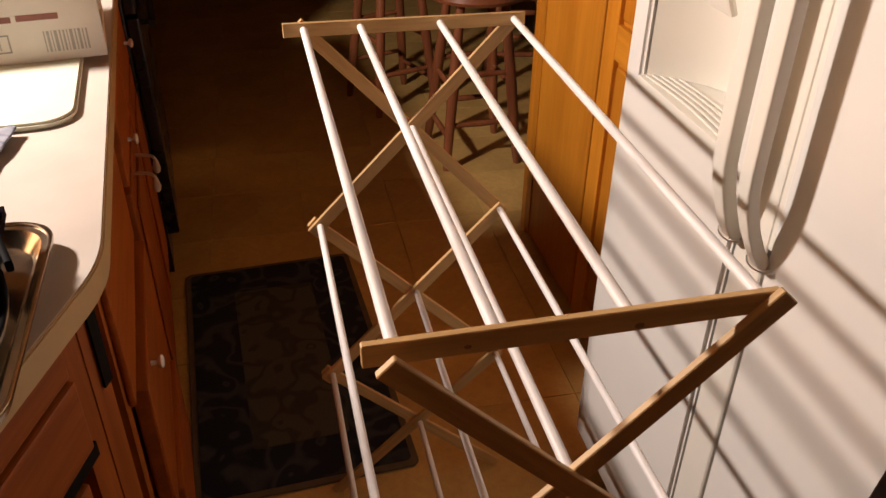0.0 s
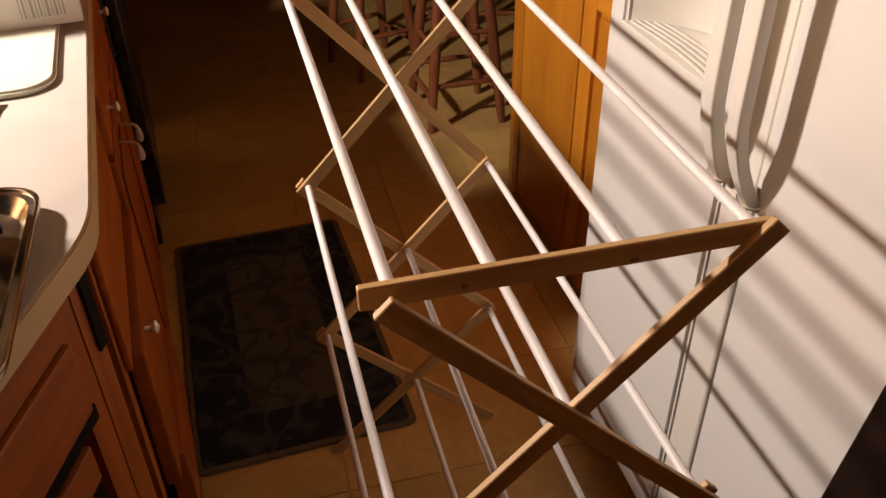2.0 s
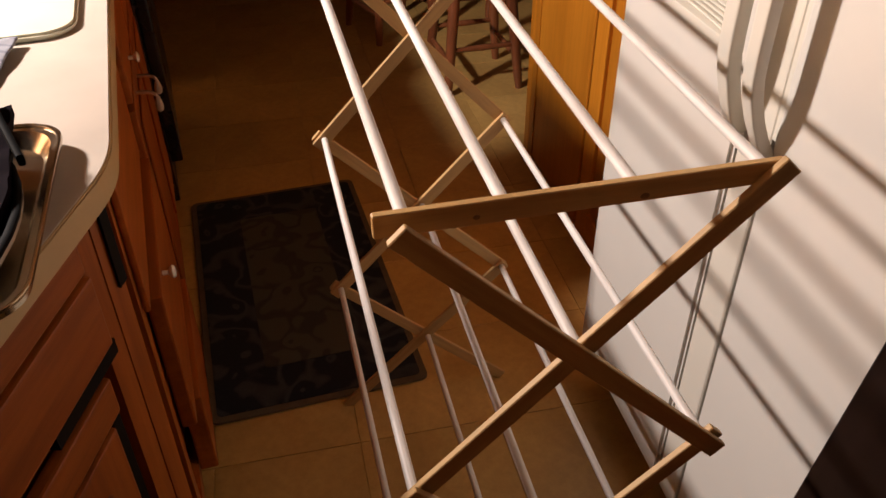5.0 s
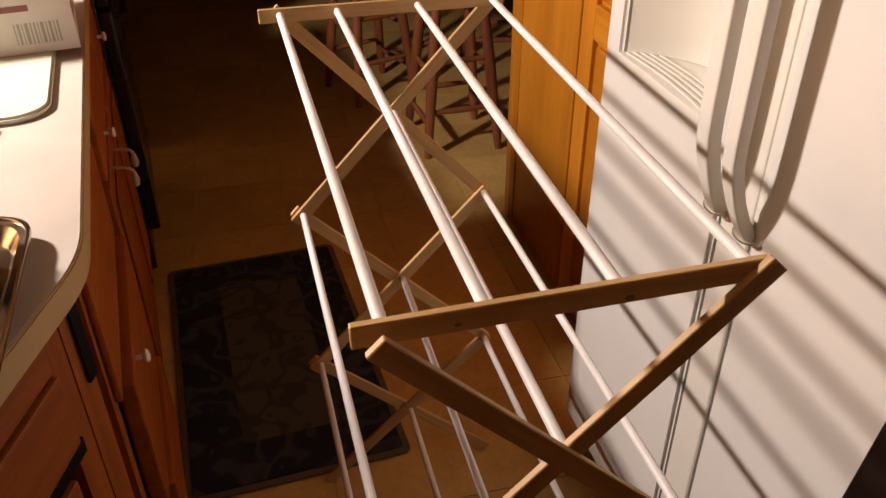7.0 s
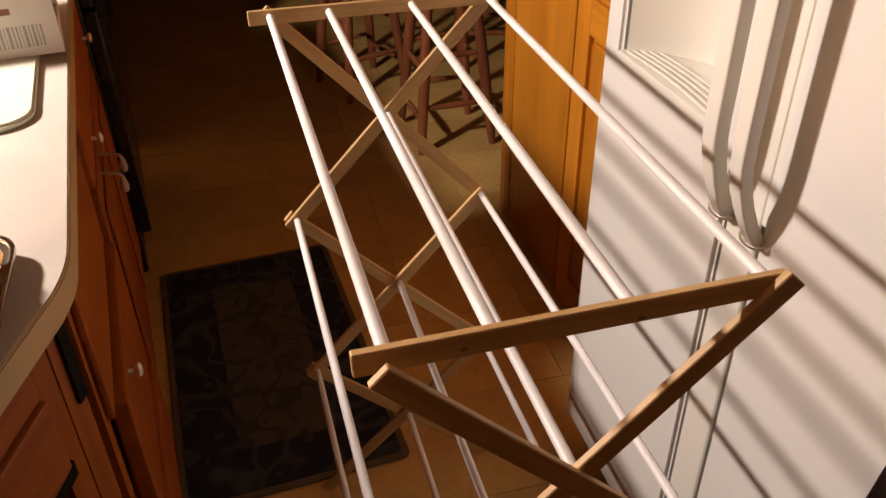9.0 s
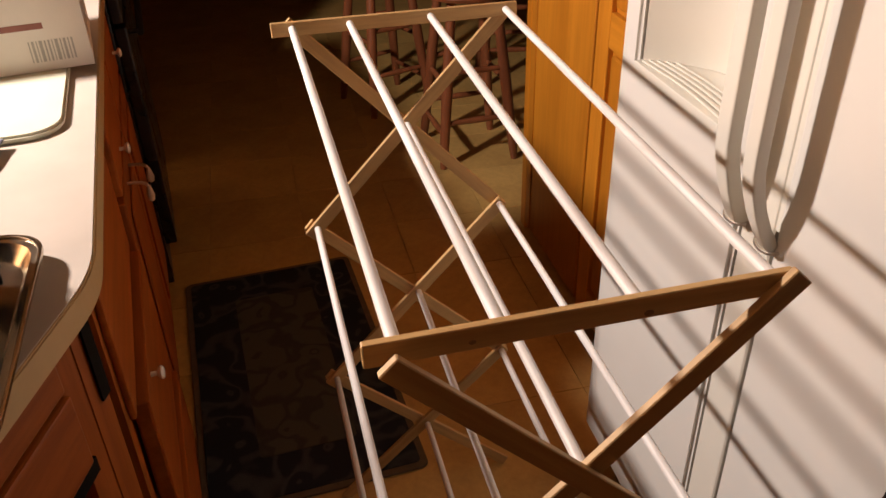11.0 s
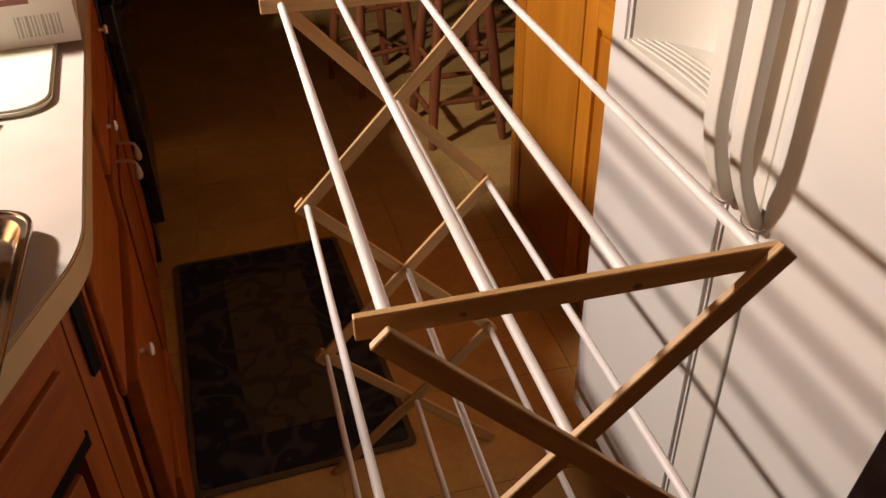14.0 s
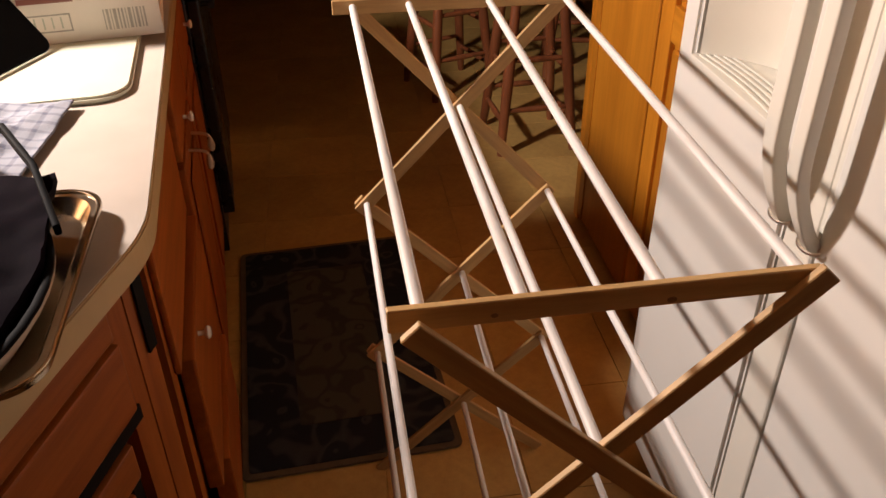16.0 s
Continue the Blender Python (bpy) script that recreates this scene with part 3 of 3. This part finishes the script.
drop_pull(d, -0.006, 0.835, 0.640)
drop_pull(d, -0.006, 0.712, 0.658)
unit = base_unit(RUN, 0.932, 1.298, LAB + " by the oven")
d = front("drawer_front", unit, 0.942, 1.288, 0.70, 0.835, mat=OAK_Y)
knob(d, -0.006, 1.20, 0.765)
front("door", unit, 0.942, 1.288, 0.125, 0.685, panel=True)

unit = base_unit(BEND, -0.55, -0.048, LAB + ", with dark strips for shaded finger gaps")
front("top_rail", unit, -0.545, -0.100, 0.815, 0.856, thick=0.016, mat=OAK_Y)
front("drawer_front", unit, -0.545, -0.100, 0.710, 0.811, thick=0.020, mat=OAK_Y)
# solid dark block drawn where the finger gap lies in shade
part("finger_gap_shade", block(-0.0255, -0.011, -0.24, -0.088, 0.684, 0.706), KICK_GAP_DARK, unit, "dark strip for the shade in the finger gap")
front("rail", unit, -0.545, -0.126, 0.622, 0.678, thick=0.018, mat=OAK_Y)
# another dark block, for the shade in the slit by the door
part("door_gap_shade", block(-0.0255, -0.010, -0.146, -0.128, 0.12, 0.620), KICK_GAP_DARK, unit, "dark strip for the shade beside the door")
front("door", unit, -0.545, -0.148, 0.125, 0.616, panel=True)
unit = base_unit(BEND, -1.09, -0.552, LAB)
front("drawer_front", unit, -1.08, -0.56, 0.715, 0.845, mat=OAK_Y)
front("door", unit, -1.08, -0.56, 0.125, 0.690, panel=True)

# corner post between the two runs
post = part("corner_post", prism([at(RUN, -0.10, 0.008), at(RUN, -0.026, 0.004), at(BEND, -0.022, -0.012), at(BEND, -0.024, -0.047), at(BEND, -0.2, -0.047)], 0.10, 0.861), OAK)
# thin dark strip on the post imitates the shadow gap beside the drawers
gap_strip = part("corner_gap_shade", block(-0.0215, -0.0185, -0.030, -0.011, 0.735, 0.846), KICK_GAP_DARK, post, "dark strip for the shade in the corner gap")
gap_strip.matrix_basis = BEND
tagged(post, "oak corner filler between two base cabinets", "cabinet trim")

# ---- black oven ----
oven = thing("oven", "black freestanding oven in the unlit end of the kitchen", "oven", RUN)
part("body", block(-0.62, 0.0, 1.305, 1.97, 0.03, 0.905, 0.004), BLACK, oven)
odoor = part("oven_door", block(0.001, 0.034, 1.308, 1.965, 0.16, 0.79, 0.006), BLACK, oven)
part("handle", merged(tube((0.062, 1.36, 0.76), (0.062, 1.91, 0.76), 0.009), tube((0.03, 1.38, 0.76), (0.062, 1.38, 0.76), 0.007), tube((0.03, 1.89, 0.76), (0.062, 1.89, 0.76), 0.007)), BLACKPLASTIC, odoor, "black bar handle", True)
part("control_strip", block(0.001, 0.03, 1.308, 1.965, 0.80, 0.903, 0.006), BLACKPLASTIC, oven)

# ---- things on the worktop ----
board = part("cutting_board", prism(rounded(-0.46, -0.046, 0.395, 0.83, 0.055, 8), 0.901, 0.913, 0.004, 3), BOARD)
board.matrix_basis = RUN
tagged(board, "white plastic cutting board with rounded corners on the worktop", "cutting board")

BOXM = RUN @ Matrix.Translation((-0.003, 0.676, 0.9135)) @ Euler((0, 0, radians(3.0))).to_matrix().to_4x4()
carton = thing("cardboard_box", "white printed cardboard box with an open end, on the worktop", "box", BOXM)
BW, BL, BH = 0.42, 0.28, 0.185
part("front_panel", block(-BW, 0, 0, 0.004, 0, BH), CARD, carton)
part("back_panel", block(-BW, 0, BL - 0.004, BL, 0, BH), CARD, carton)
part("bottom_panel", block(-BW, 0, 0.0041, BL - 0.0041, 0, 0.004), CARD, carton)
part("top_panel", block(-BW, 0, 0.0041, BL - 0.0041, BH - 0.004, BH), CARD, carton)
part("end_panel", block(-BW, -BW + 0.004, 0.0041, BL - 0.0041, 0.0041, BH - 0.0041), CARD, carton)
part("inner_end", block(-0.06, -0.056, 0.0041, BL - 0.0041, 0.0041, BH - 0.0041), KRAFT, carton, "brown inside of the box")
end = bmesh.new()
grid = {(i, j, k): end.verts.new((-0.004 + 0.004 * k, (0.0041, 0.022, 0.17, BL - 0.0041)[i], (0.0041, 0.035, BH - 0.02, BH - 0.0041)[j])) for i in range(4) for j in range(4) for k in range(2)}
for i in range(3):
    for j in range(3):
        if (i, j) != (1, 1):
            for k in range(2):
                end.faces.new([grid[p] for p in ((i, j, k), (i + 1, j, k), (i + 1, j + 1, k), (i, j + 1, k))])
for loop in ([(0, 0), (1, 0), (2, 0), (3, 0), (3, 1), (3, 2), (3, 3), (2, 3), (1, 3), (0, 3), (0, 2), (0, 1)], [(1, 1), (2, 1), (2, 2), (1, 2)]):
    for p, q in zip(loop, loop[1:] + loop[:1]):
        end.faces.new([grid[v] for v in ((*p, 0), (*q, 0), (*q, 1), (*p, 1))])
bmesh.ops.recalc_face_normals(end, faces=end.faces)
part("open_end", end, CARD, carton, "end panel with a large hand hole")
x = -0.096
for w in (2, 4, 1.5, 5, 2.5, 3, 1.5, 5, 2, 4, 2, 3):
    part("code_bar", block(x, x + w * 0.001, -0.0008, -0.0001, 0.016, 0.052), INK, carton)
    x += w * 0.001 + 0.0032
for x0, x1, z in ((-0.23, -0.140, 0.071), (-0.132, -0.066, 0.072)):
    part("print_bar", block(x0, x1, -0.0008, -0.0001, z, z + 0.010), INKRED, carton)
part("print_frame", merged(block(-0.25, -0.150, -0.0008, -0.0001, 0.049, 0.0515), block(-0.25, -0.150, -0.0008, -0.0001, 0.020, 0.0225), block(-0.1525, -0.150, -0.0008, -0.0001, 0.0226, 0.0489)), INK, carton)
for i in range(6):
    part("print_bar", block(-0.240 + 0.0145 * i, -0.2375 + 0.0145 * i, -0.0007, -0.0001, 0.026, 0.046), INKPALE, carton)


def basin(x0, x1, y0, y1, z0, z1, r, lip, slope, wall):
    """An open pan with sloped sides and a flat rim."""
    bm = bmesh.new()
    steps = [(x0 + slope, x1 - slope, y0 + slope, y1 - slope, z0), (x0, x1, y0, y1, z1), (x0 - lip, x1 + lip, y0 - lip, y1 + lip, z1 + 0.002), (x0 - lip, x1 + lip, y0 - lip, y1 + lip, z1 - 0.003),
             (x0 - wall, x1 + wall, y0 - wall, y1 + wall, z1 - 0.004), (x0 + slope - wall, x1 - slope + wall, y0 + slope - wall, y1 - slope + wall, z0 - wall)]
    rings = [[bm.verts.new((px, py, z)) for px, py in rounded(a, b, c, e, r, 8)] for a, b, c, e, z in steps]
    k = len(rings[0])
    for p, q in zip(rings, rings[1:]):
        for i in range(k):
            bm.faces.new((p[i], p[(i + 1) % k], q[(i + 1) % k], q[i]))
    bm.faces.new(rings[0])
    bm.faces.new(rings[-1][::-1])
    bmesh.ops.recalc_face_normals(bm, faces=bm.faces)
    return bm


PANM = pose(-0.285, 0.859, 0.9008, 0, 0, 2.7)
pan = part("roasting_pan", basin(-0.366, 0.0, -0.341, 0.0, 0.003, 0.020, 0.045, 0.011, 0.011, 0.0018), STEEL, smooth=True)
pan.matrix_basis = PANM
edge = [(px, py, 0.0215) for px, py in rounded(-0.375, 0.009, -0.350, 0.009, 0.05, 8)]
part("rim", sweep(edge + edge[:1], 0.0022, 0.0026, Vector((0, 0, 1)), 3), STEEL, pan, "rolled bright rim", True)
tagged(pan, "shiny stainless steel roasting pan near the worktop's corner", "pan")


def oval(a, b, n=40):
    return [(a * math.cos(2 * math.pi * i / n), b * math.sin(2 * math.pi * i / n)) for i in range(n)]


def oval_shell(steps):
    bm = bmesh.new()
    rings = [[bm.verts.new((x, y, z)) for x, y in oval(a, b)] for a, b, z in steps]
    for p, q in zip(rings, rings[1:]):
        for i in range(40):
            bm.faces.new((p[i], p[(i + 1) % 40], q[(i + 1) % 40], q[i]))
    bm.faces.new(rings[0])
    bm.faces.new(rings[-1][::-1])
    bmesh.ops.recalc_face_normals(bm, faces=bm.faces)
    return bm


TUBM = pose(-0.416, 0.622, 0.9045, 0, 0, 2.7)
tub = thing("oval_tub", "oval cream tub with black rim and dark inside, in the pan", "tub", TUBM)
part("shell", oval_shell([(0.110, 0.140, 0.006), (0.136, 0.196, 0.040), (0.141, 0.201, 0.042), (0.141, 0.201, 0.036), (0.114, 0.146, 0.0), ]), ENAMEL, tub, smooth=True)
part("lining", oval_shell([(0.112, 0.143, 0.0075), (0.1345, 0.1945, 0.0405), (0.132, 0.192, 0.0405), (0.106, 0.136, 0.0085)]), GLASSDARK, tub, "dark inside", True)
ring = [(x, y, 0.0435) for x, y in oval(0.138, 0.198)]
part("rim", sweep(ring + ring[:1], 0.003, 0.004, Vector((0, 0, 1)), 2), SLATE, tub, "black rim", True)
strap = [Vector((-0.48, 0.99, 0.966)), Vector((-0.391, 0.920, 0.985)), Vector((-0.332, 0.825, 0.977)), Vector((-0.289, 0.726, 0.952))]
bow = []
for i in range(13):
    t = i / 12 * (len(strap) - 1)
    k = min(int(t), len(strap) - 2)
    bow.append(strap[k].lerp(strap[k + 1], t - k))
part("strap", moved(sweep(bow, 0.0065, 0.004, Vector((0, 0, 1)), 3), TUBM.inverted()), SLATE, tub, "black carrying strap", True)
cloth = bmesh.new()
bmesh.ops.create_grid(cloth, x_segments=22, y_segments=26, size=0.5)
for v in cloth.verts:
    v.co.x, v.co.y = v.co.x * 0.262, v.co.y * 0.40
    fall = 1 - min(1.0, (v.co.x / 0.15) ** 2 + (v.co.y / 0.21) ** 2)
    shrink = 1 - 0.14 * min(1.0, abs(v.co.x * v.co.y) / 0.02)
    v.co.x, v.co.y = v.co.x * shrink, v.co.y * shrink
    v.co.z = 0.055 + 0.010 * fall + 0.012 * noise.noise(v.co * 14) + 0.006 * noise.noise(v.co * 40)
bmesh.ops.solidify(cloth, geom=list(cloth.faces), thickness=0.012)
filling = part("dark_cloth", cloth, DARKCLOTH, smooth=True)
filling.matrix_basis = TUBM @ Matrix.Translation((0.0, 0.03, 0.0))
tagged(filling, "crumpled dark purple cloth lying in the oval tub", "cloth")

towel_bm = bmesh.new()
bmesh.ops.create_grid(towel_bm, x_segments=40, y_segments=34, size=0.5)
for v in towel_bm.verts:
    v.co.x, v.co.y = v.co.x * 0.25, v.co.y * 0.27
    rise = 0.25 + 0.75 * min(1.0, 12 * min(0.125 - abs(v.co.x), 0.135 - abs(v.co.y)))
    v.co.z = 0.004 + rise * max(0.0, 0.013 + 0.026 * noise.noise(v.co * 13 + Vector((3, 1, 0))) + 0.010 * noise.noise(v.co * 38))
bmesh.ops.solidify(towel_bm, geom=list(towel_bm.faces), thickness=0.004)
towel = part("dish_towel", towel_bm, PLAID, smooth=True)
towel.matrix_basis = pose(-0.518, 1.045, 0.905, 0, 0, -4)
tagged(towel, "crumpled grey and white plaid dish towel on the worktop", "towel")

# black tablet leaning back on the cutting board
e, u = Vector((-0.39, -0.92, 0)), Vector((-0.92 * 0.64, 0.39 * 0.64, 0.77))
w = e.cross(u).normalized()
tablet = thing("tablet", "black tablet leaning back on the white cutting board", "tablet", Matrix.Translation((-0.474, 1.412, 0.915)) @ Matrix((e, u, w)).transposed().to_4x4())
part("case", prism(rounded(0.0, 0.26, 0.0, 0.18, 0.02, 6), -0.008, 0.0, 0.002), SLATE, tablet)
part("screen", prism(rounded(0.012, 0.248, 0.012, 0.168, 0.008, 4), 0.0001, 0.0008), SLATE, tablet, "dark glossy screen")

# ---- floor tiles ----
TILE = 0.305
tile_mesh = bpy.data.meshes.new("floor_tile")
tb = block(-TILE / 2 + 0.0008, TILE / 2 - 0.0008, -TILE / 2 + 0.0008, TILE / 2 - 0.0008, -0.0036, 0.0, 0.0008, 1)
tb.to_mesh(tile_mesh)
tb.free()
tile_mesh.materials.append(VINYL)
for i in range(-5, 5):
    for j in range(-3, 18):
        t = new("floor_tile", tile_mesh)
        t.parent = floor
        t.matrix_basis = pose(0.045 + TILE * (i + 0.5), 0.02 + TILE * j, 0.0, 0, 0, 90 * ((i * 7 + j * 3) % 4))
